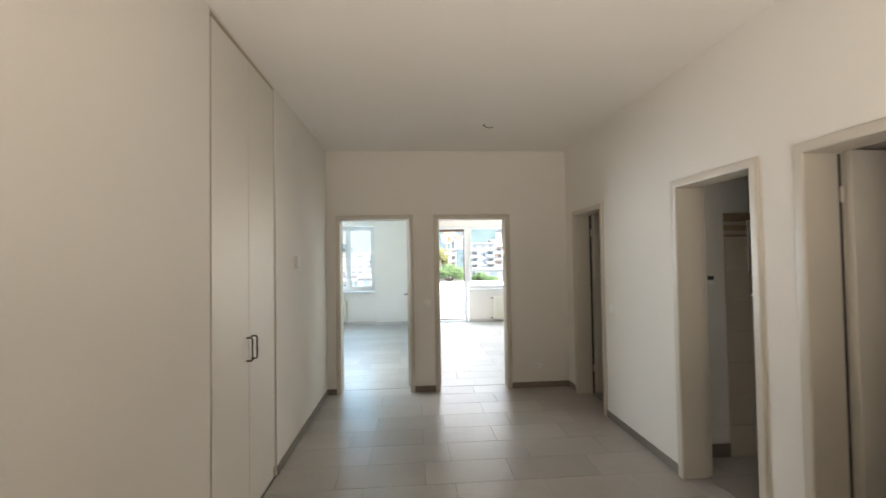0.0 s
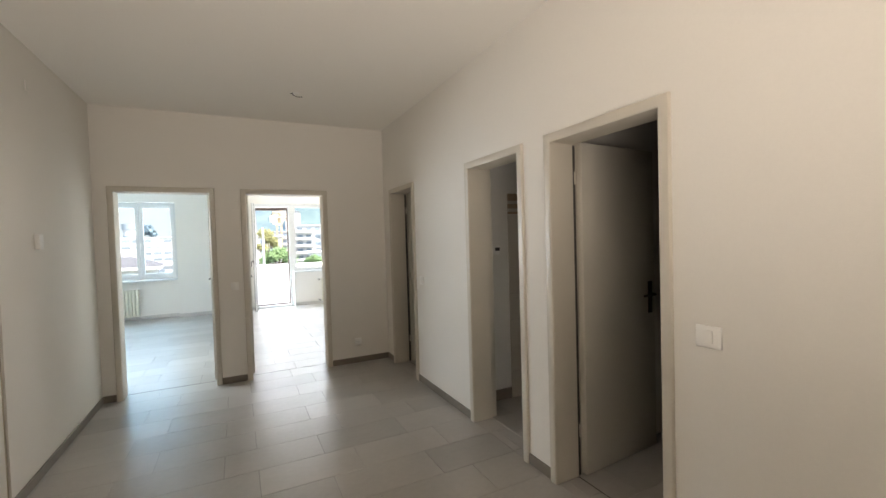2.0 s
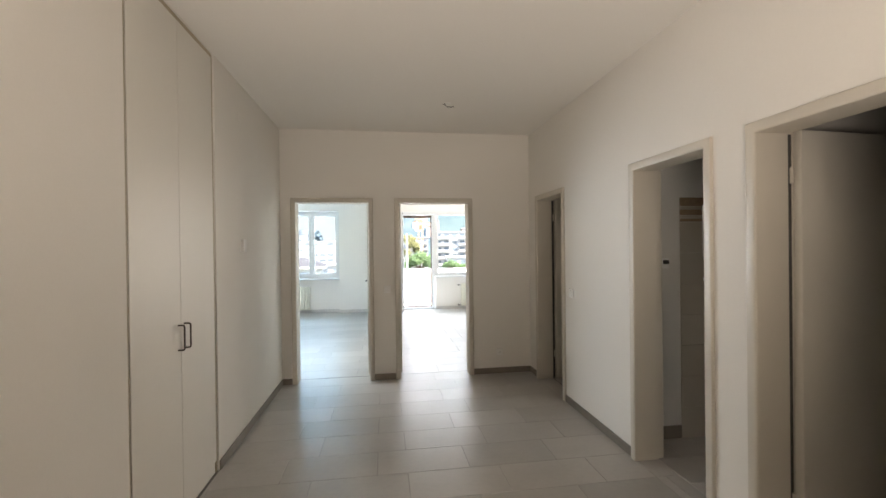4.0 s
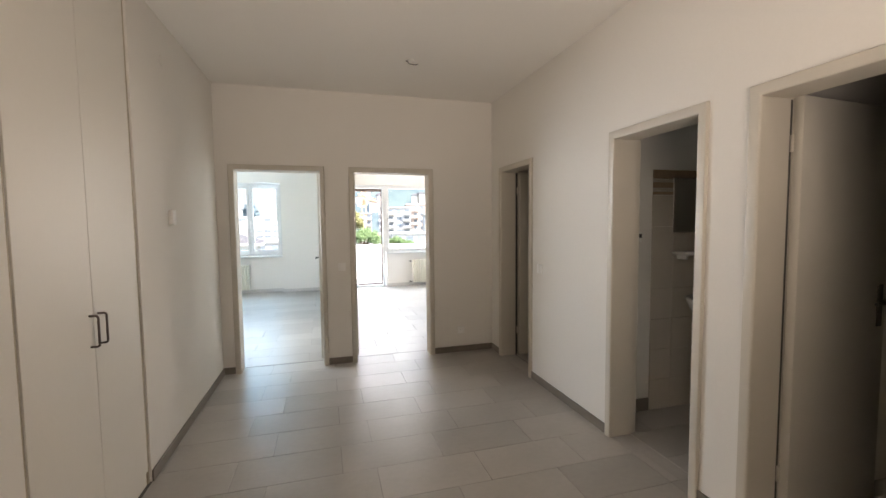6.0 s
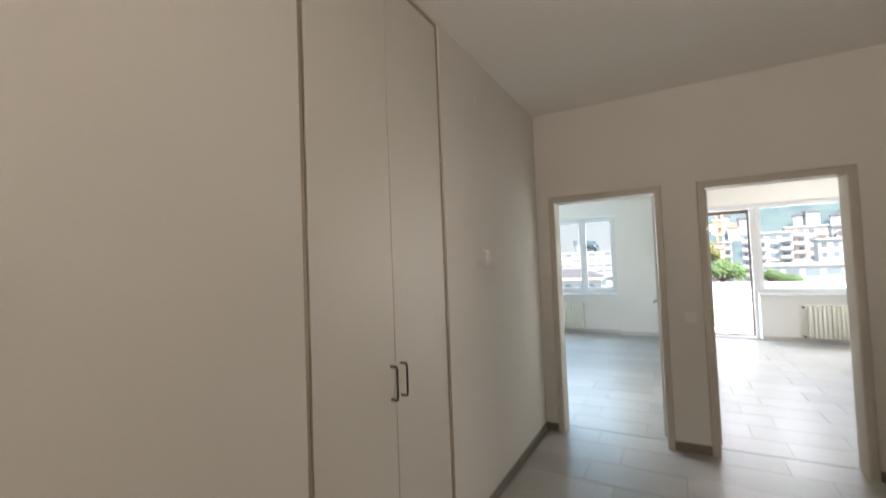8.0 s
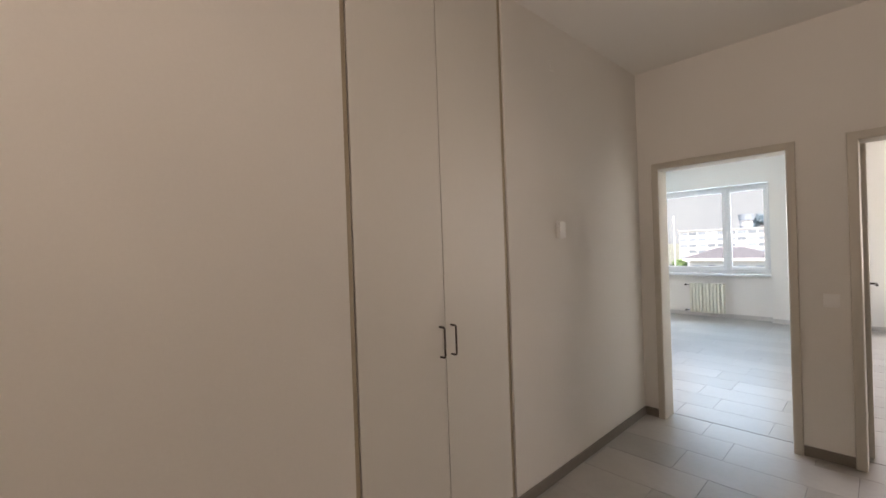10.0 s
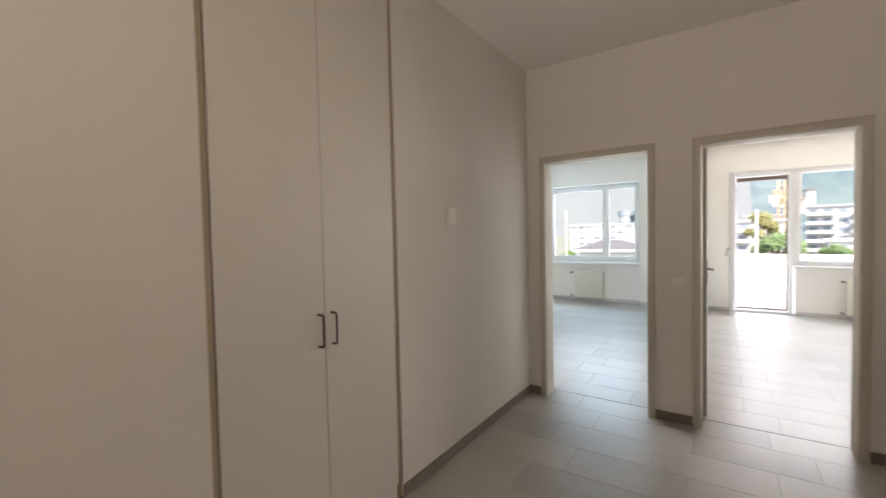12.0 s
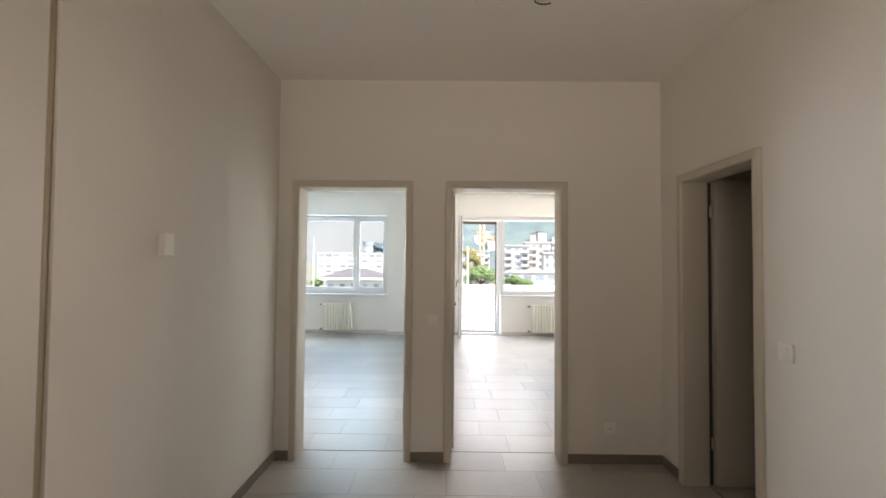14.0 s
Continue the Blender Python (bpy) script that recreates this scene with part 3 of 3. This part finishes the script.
def basin():
    b = thing("washbasin", "white ceramic washbasin hung on the tiled wall", "washbasin", pose(3.87, BY - 0.011, 0.01))
    bm = bmesh.new()
    n = 24
    prof = [(0.30, 0.87), (0.30, 0.885), (0.285, 0.89), (0.265, 0.885), (0.22, 0.80), (0.10, 0.755), (0.0, 0.752)]
    under = [(0.30, 0.87), (0.27, 0.80), (0.18, 0.72), (0.09, 0.70), (0.0, 0.70)]

    def ring(r, z):
        return [bm.verts.new((r * math.cos(a), max(-0.46, min(0.0, -0.23 + r * 0.78 * math.sin(a))), z)) for a in (2 * math.pi * k / n for k in range(n))]
    for p in (prof, under):
        rings = [ring(max(r, 0.004), z) for r, z in p]
        for a, c in zip(rings, rings[1:]):
            for k in range(n):
                bm.faces.new((a[k], a[(k + 1) % n], c[(k + 1) % n], c[k]))
    bmesh.ops.remove_doubles(bm, verts=bm.verts, dist=0.0005)
    part("bowl", bm, CERAMIC, b, "", True)
    part("trap", tube(bmesh.new(), [(0, -0.23, 0.70), (0, -0.23, 0.58), (0, -0.20, 0.55), (0, 0.0, 0.55)], 0.022, 10), CHROME, b, "chrome drain trap", True)
    tap = part("tap", tube(bmesh.new(), [(0, -0.07, 0.86), (0, -0.07, 0.97), (0, -0.09, 0.985), (0, -0.20, 0.975)], 0.016, 10), CHROME, b, "chrome mixer tap", True)
    part("tap_lever", tube(bmesh.new(), [(0, -0.07, 0.985), (0, -0.11, 1.02)], 0.008, 8), CHROME, tap, "", True)


basin()
hook = thing("bathroom_switch", "dark double switch insert on the bathroom wall", "switch", pose(3.272, BY, 1.345))
part("back_plate", boxed(-0.03, 0.03, -0.006, 0.0, -0.03, 0.05, 0.002, 1), PLASTIC, hook)
part("insert", boxed(-0.022, 0.022, -0.020, -0.0055, 0.004, 0.034, 0.002, 1), CABLE, hook, "dark insert")

# ---------------------------------------------------------------- balcony
thing("balcony_floor", "pale balcony floor slab in the sun", "balcony floor", bm=box(bmesh.new(), 1.10, 5.3, 5.53, 6.85, -0.30, -0.03), mat=CONCRETE, kind="structure")
thing("balcony_parapet", "white rendered balcony parapet", "parapet", bm=box(bmesh.new(), 1.10, 5.3, 6.70, 6.849, -0.029, 0.905, 0.006, 1), mat=CONCRETE, kind="structure")
thing("balcony_side", "white rendered side wall of the balcony", "parapet", bm=box(bmesh.new(), 5.15, 5.299, 5.53, 6.699, -0.029, 0.905, 0.006, 1), mat=CONCRETE, kind="structure")
thing("facade_sill_band", "rendered outer wall under the rooms", "facade", bm=box(bmesh.new(), -3.4, 5.4, 5.30, 5.52, -13.0, -0.31), mat=FACADE, kind="structure")

# ---------------------------------------------------------------- town outside
GZ = -13.0
thing("ground", "town ground far below with streets and gardens", "ground", bm=box(bmesh.new(), -2500, 2500, -2500, 3000, GZ - 1, GZ), mat=GROUND, kind="structure")


def ridge(name, label, mat, y, x0, x1, base, height, rough, seed, depth):
    """A hillside: a sloping sheet with an uneven crest."""
    bm = bmesh.new()
    nx, nz = 60, 14
    rows = []
    for j in range(nz + 1):
        f = j / nz
        row = []
        for i in range(nx + 1):
            x = x0 + (x1 - x0) * i / nx
            crest = height * (1 + rough * noise.fractal(Vector((x * 0.004 + seed, seed, 0)), 1.0, 2.0, 4))
            bulge = 12 * noise.fractal(Vector((x * 0.02, f * 4, seed)), 1.0, 2.0, 3)
            row.append(bm.verts.new((x, y + depth * f + bulge, base + crest * f)))
        rows.append(row)
    for a, b in zip(rows, rows[1:]):
        for i in range(nx):
            bm.faces.new((a[i], a[i + 1], b[i + 1], b[i]))
    thing(name, label, "hill", bm=bm, mat=mat, kind="structure", smooth=True)


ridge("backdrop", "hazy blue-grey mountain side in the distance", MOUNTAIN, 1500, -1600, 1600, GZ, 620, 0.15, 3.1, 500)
ridge("backdrop", "wooded hillside above the town, with blue haze painted into its glow", HILL, 520, 25, 700, GZ, 170, 0.25, 7.7, 260)


def window_unit(mat_glass, w, h):
    bm = bmesh.new()
    box(bm, -w / 2, w / 2, -0.03, 0.02, 0, h)
    return mesh_of("window", bm, mat_glass)


def block(name, label, x, y, w, d, top, storeys, bays, turn=0.0, mat=FACADE, balconies=True, window_part=0.55):
    """A flat-roofed block: wall, roof slab, windows and balconies per storey on the side that faces the rooms."""
    b = thing(name, label, "building", pose(x, y, GZ, 0, 0, turn))
    h = top - GZ
    part("wall", boxed(-w / 2, w / 2, 0, d, 0, h), mat, b)
    part("roof", boxed(-w / 2 - 0.4, w / 2 + 0.4, -0.4, d + 0.4, h + 0.004, h + 0.5, 0.05, 1), FACADE, b, "flat roof slab")
    sh, bw = h / storeys, w / bays
    win = window_unit(WINDOW_FAR, bw * window_part, sh * 0.5)
    bal_bm = bmesh.new()
    box(bal_bm, -bw * 0.48, bw * 0.48, -1.3, -0.004, 0, 0.18)
    box(bal_bm, -bw * 0.48, bw * 0.48, -1.3, -1.18, 0.181, 1.0)
    bal = mesh_of("balcony", bal_bm, FACADE)
    for s in range(max(0, storeys - 6), storeys):
        for k in range(bays):
            o = new("window", win)
            o.parent = b
            o.location = (-w / 2 + bw * (k + 0.5), -0.004, s * sh + sh * 0.28)
            if balconies and k % 3 != 2:
                o = new("balcony", bal)
                o.parent = b
                o.location = (-w / 2 + bw * (k + 0.5), 0, s * sh + 0.05)
    return b


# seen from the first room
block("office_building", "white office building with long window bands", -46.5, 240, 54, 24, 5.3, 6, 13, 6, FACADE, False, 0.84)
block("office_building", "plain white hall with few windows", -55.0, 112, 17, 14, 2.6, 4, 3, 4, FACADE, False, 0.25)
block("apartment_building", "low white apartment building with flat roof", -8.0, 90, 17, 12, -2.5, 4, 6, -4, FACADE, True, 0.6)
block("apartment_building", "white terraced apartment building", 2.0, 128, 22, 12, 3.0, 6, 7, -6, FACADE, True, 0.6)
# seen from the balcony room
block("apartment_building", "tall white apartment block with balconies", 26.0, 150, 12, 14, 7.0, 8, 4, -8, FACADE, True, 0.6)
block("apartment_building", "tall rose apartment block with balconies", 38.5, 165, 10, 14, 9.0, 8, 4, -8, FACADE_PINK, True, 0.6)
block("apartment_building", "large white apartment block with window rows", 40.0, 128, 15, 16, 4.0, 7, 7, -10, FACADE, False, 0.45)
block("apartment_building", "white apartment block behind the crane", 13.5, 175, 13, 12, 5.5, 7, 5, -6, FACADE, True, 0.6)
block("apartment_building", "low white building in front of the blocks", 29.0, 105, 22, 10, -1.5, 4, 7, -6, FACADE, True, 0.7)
rnd_town = random.Random(21)


def hillside_house(x, f, w, h, turn, mat):
    """A small house standing on the slope at the share f of its height."""
    y, z = 520 + 260 * f - 14, GZ + 170 * f - 12
    hb = thing("hillside_house", "small pale house on the wooded hillside", "house", pose(x, y, z, 0, 0, turn), group="houses on the hillside")
    part("wall", boxed(-w / 2, w / 2, 0, 12, 0, h + 12), mat, hb)
    bm = bmesh.new()
    vs = [bm.verts.new(p) for p in ((-w / 2 - 1, -1, h + 12), (w / 2 + 1, -1, h + 12), (w / 2 + 1, 13, h + 12), (-w / 2 - 1, 13, h + 12), (-w * 0.3, 6, h + 15), (w * 0.3, 6, h + 15))]
    for q in ((0, 1, 5, 4), (1, 2, 5), (2, 3, 4, 5), (3, 0, 4), (3, 2, 1, 0)):
        bm.faces.new([vs[i] for i in q])
    part("roof", bm, ROOF, hb)
    n = max(2, int(w / 5))
    for s in range(max(1, int(h / 3.6))):
        for k in range(n):
            xa = -w / 2 + w * (k + 0.3) / n
            part("window", boxed(xa, xa + w * 0.36 / n, -0.08, -0.004, 13.2 + 3.4 * s, 14.9 + 3.4 * s), WINDOW_FAR, hb)


for i in range(26):
    hillside_house(rnd_town.uniform(40, 185), rnd_town.uniform(0.05, 0.42) ** 1.25, rnd_town.uniform(6, 13), rnd_town.uniform(4, 7), rnd_town.uniform(-20, 15), FACADE if i % 4 else FACADE_PINK)


def hip_house(x, y, w, d, eave, ridge_z, turn):
    b = thing("hip_roof_house", "pale villa with a dark hipped tile roof", "house", pose(x, y, 0, 0, 0, turn))
    part("wall", boxed(-w / 2, w / 2, -d / 2, d / 2, GZ, eave), FACADE, b)
    bm = bmesh.new()
    o = 0.7
    vs = [bm.verts.new(p) for p in ((-w / 2 - o, -d / 2 - o, eave), (w / 2 + o, -d / 2 - o, eave), (w / 2 + o, d / 2 + o, eave), (-w / 2 - o, d / 2 + o, eave), (-w * 0.18, 0, ridge_z), (w * 0.18, 0, ridge_z))]
    for q in ((0, 1, 5, 4), (1, 2, 5), (2, 3, 4, 5), (3, 0, 4)):
        bm.faces.new([vs[i] for i in q])
    part("roof", bm, ROOF, b, "dark hipped roof")
    part("eaves", boxed(-w / 2 - o, w / 2 + o, -d / 2 - o, d / 2 + o, eave - 0.35, eave - 0.004), FACADE, b)
    for s in range(2):
        for k in range(5):
            xa = -w / 2 + w * (k + 0.28) / 5
            part("window", boxed(xa, xa + w * 0.09, -d / 2 - 0.06, -d / 2 - 0.004, eave - 2.6 - 3.0 * s, eave - 0.95 - 3.0 * s), WINDOW_FAR, b)


hip_house(-12.7, 62, 8.2, 8, -1.1, 0.15, 5)
hip_house(-3.5, 76, 9.0, 9, -4.2, -2.8, -8)

chimney = thing("chimney_tower", "white and grey banded chimney tower", "tower", pose(-50.6, 272, 0))
part("shaft", tube(bmesh.new(), [(0, 0, GZ), (0, 0, 1.0)], 3.0, 16), FACADE, chimney, "", True)
for k, z in enumerate((1.0, 4.2, 7.4, 10.6)):
    part("band", tube(bmesh.new(), [(0, 0, z + 0.004), (0, 0, z + 3.2)], 3.0 if k < 3 else 3.6, 16), WINDOW_FAR if k % 2 else FACADE, chimney, "grey band" if k % 2 else "", True)
pole = thing("flag_pole", "slender white metal mast", "mast", pose(-18.3, 58, 0))
part("mast", tube(bmesh.new(), [(0, 0, GZ), (0, 0, 4.6)], [0.10, 0.06], 8), PVC, pole, "", True)
pole = thing("flag_pole", "slender white metal mast before the trees", "mast", pose(3.55, 40, 0))
part("mast", tube(bmesh.new(), [(0, 0, GZ), (0, 0, 3.0)], [0.12, 0.09], 8), PVC, pole, "", True)


def crane():
    c = thing("tower_crane", "yellow lattice tower crane between the blocks", "crane", pose(15.5, 160, 0, 0, 0, 72))
    mast = bmesh.new()
    s, top = 0.8, 16.0
    for dx in (-s, s):
        for dy in (-s, s):
            tube(mast, [(dx, dy, GZ), (dx, dy, top)], 0.17, 5)
    z, k = GZ, 0
    while z < top - 2:
        a, b = (-s, s) if k % 2 else (s, -s)
        for dy in (-s, s):
            tube(mast, [(a, dy, z), (b, dy, z + 2)], 0.12, 4)
        z, k = z + 2, k + 1
    part("mast", mast, CRANE, c)
    jib = bmesh.new()
    for dy, dz in ((-0.7, 0.0), (0.7, 0.0), (0.0, 1.4)):
        tube(jib, [(-9, dy, 11.0 + dz), (24, dy, 11.0 + dz)], 0.16, 5)
    for k in range(16):
        tube(jib, [(-9 + 2 * k, -0.7, 11.0), (-8 + 2 * k, 0, 12.4)], 0.1, 4)
        tube(jib, [(-8 + 2 * k, 0, 12.4), (-7 + 2 * k, 0.7, 11.0)], 0.1, 4)
    part("jib", jib, CRANE, c)
    part("counterweight", boxed(-9.5, -6.5, -0.9, 0.9, 8.6, 10.8, 0.1, 1), SILL, c)
    part("cab", boxed(0.9, 2.6, -0.9, 0.9, 8.6, 10.6, 0.1, 1), CRANE, c)


crane()


def tree(name, label, x, y, top, spread, thick, mat, seed, leaves=1500, leaf=0.16):
    """Tapered trunk with limbs and a crown of many small leaf clumps set on its limbs, uneven in outline."""
    rnd = random.Random(seed)
    t = thing(name, label, "tree", pose(x, y, GZ))
    h = top - GZ
    trunk = bmesh.new()
    tube(trunk, [(0, 0, 0), (0.1, 0.05, h * 0.4), (0.0, 0.1, h - thick * 0.6)], [0.32, 0.22, 0.10], 8)
    ends = []
    for k in range(11):
        a, r = k * 2.4 + rnd.uniform(-0.3, 0.3), spread * math.sqrt(rnd.uniform(0.08, 1.0)) * 0.8
        e = Vector((r * math.cos(a), r * math.sin(a), h - thick * (0.25 + 0.75 * (r / spread) ** 2 * rnd.uniform(0.6, 1.0))))
        tube(trunk, [(0.05, 0.08, h - thick * rnd.uniform(0.9, 1.2)), e * 0.5 + Vector((0, 0, (h - thick) * 0.5)), e], [0.10, 0.06, 0.03], 5)
        ends.append(e)
    part("trunk", trunk, BARK, t, "", True)
    verts, faces = [], []
    for k in range(leaves):
        e = ends[k % len(ends)]
        d = Vector((rnd.gauss(0, 1), rnd.gauss(0, 1), rnd.gauss(0, 0.75)))
        p = e + d.normalized() * (abs(rnd.gauss(0, 0.5)) ** 0.6) * spread * 0.42
        u = Vector((rnd.uniform(-1, 1), rnd.uniform(-1, 1), rnd.uniform(-1, 1))).normalized()
        v = u.orthogonal().normalized()
        s = leaf * rnd.uniform(0.6, 1.4)
        n = len(verts)
        verts += [p - u * s, p + v * s * 0.7, p + u * s, p - v * s * 0.7]
        faces.append((n, n + 1, n + 2, n + 3))
    me = bpy.data.meshes.new("crown")
    me.from_pydata([tuple(p) for p in verts], [], faces)
    me.materials.append(mat)
    c = new("crown", me)
    c.parent = t
    return t


tree("stone_pine", "round dense green stone pine behind the balcony", 6.4, 57, 0.75, 2.3, 2.6, PINE, 1, 7000, 0.12)
tree("stone_pine", "small green stone pine behind the balcony", 11.6, 60, -0.55, 1.3, 1.5, PINE, 2, 3500, 0.09)
tree("stone_pine", "green stone pine below the balcony", 13.6, 62, -1.1, 1.4, 1.5, PINE, 6, 3000, 0.09)
tree("birch_tree", "yellowish airy tree beside the mast", 5.7, 72, 5.3, 2.0, 7.5, BIRCH, 3, 5000, 0.13)
tree("dark_cedar", "dark blue-green tree behind the white roofs", -45.5, 284, 15.5, 5.2, 12.0, DARK_WOOD, 4, 3000, 0.7)
tree("dark_cedar", "dark broad tree among the houses", -10.5, 150, 4.5, 4.5, 6.0, DARK_WOOD, 5, 2400, 0.45)
tree("garden_tree", "green garden tree beside the hipped roof", -18.4, 60, -0.9, 0.9, 2.2, PINE, 8, 1200, 0.12)
tree("garden_tree", "green garden tree between the houses", -5.6, 72, -2.6, 1.6, 2.2, PINE, 9, 1500, 0.15)

# ---------------------------------------------------------------- floor tiles, last
PX, PY, JOINT = 0.6225, 0.3085, 0.0022
tile_meshes = {}


def tile_mesh(w, d):
    key = (round(w, 3), round(d, 3))
    if key not in tile_meshes:
        bm = bmesh.new()
        box(bm, 0, w, 0, d, -0.006, 0.0)
        top = [e for e in bm.edges if all(v.co.z > -0.001 for v in e.verts)]
        bmesh.ops.bevel(bm, geom=top, offset=0.0007, segments=1, affect='EDGES')
        tile_meshes[key] = mesh_of("tile", bm, TILE)
    return tile_meshes[key]


def lay(x0, x1, y0, y1, row0, odd, even, pitch=PY):
    """Tiles in rows along x; row edges at row0 + k * PY, with joints shifted from row to row."""
    k = math.floor((y0 - row0) / pitch)
    while row0 + k * pitch < y1 - 0.01:
        ya, yb = max(row0 + k * pitch, y0), min(row0 + (k + 1) * pitch, y1)
        start = odd if k % 2 else even
        i = math.floor((x0 - start) / PX)
        while start + i * PX < x1 - 0.01:
            xa, xb = max(start + i * PX, x0), min(start + (i + 1) * PX, x1)
            if xb - xa > 0.02 and yb - ya > 0.02:
                o = new("tile", tile_mesh(xb - xa - JOINT, yb - ya - JOINT))
                o.parent = floor
                o.location = (xa + JOINT / 2, ya + JOINT / 2, 0.0)
            i += 1
        k += 1


SEAM = 0.157
lay(0.0, W, BACK, SEAM, -0.125, 0.645, 0.443, 0.3125)            # hall and its far doorways
lay(WEST, 1.075, SEAM + 0.006, 5.28, SEAM, 0.365, 0.165)          # first room
lay(1.175, EAST, SEAM + 0.006, REAR, SEAM, 1.560, 1.765)          # balcony room
for a, b in SIDE_DOORS:                                            # doorways and rooms at the side
    lay(W, W + SEAM, a, b, SEAM, 0.425, 0.630)
lay(W + SEAM + 0.006, 4.6, -2.86, -1.84, 0.05, 3.2, 3.5)
lay(W + SEAM + 0.006, 4.2, -1.70, -0.2, 0.05, 3.2, 3.5)
lay(W + SEAM + 0.006, 4.8, -4.6, -2.94, 0.05, 3.2, 3.5)
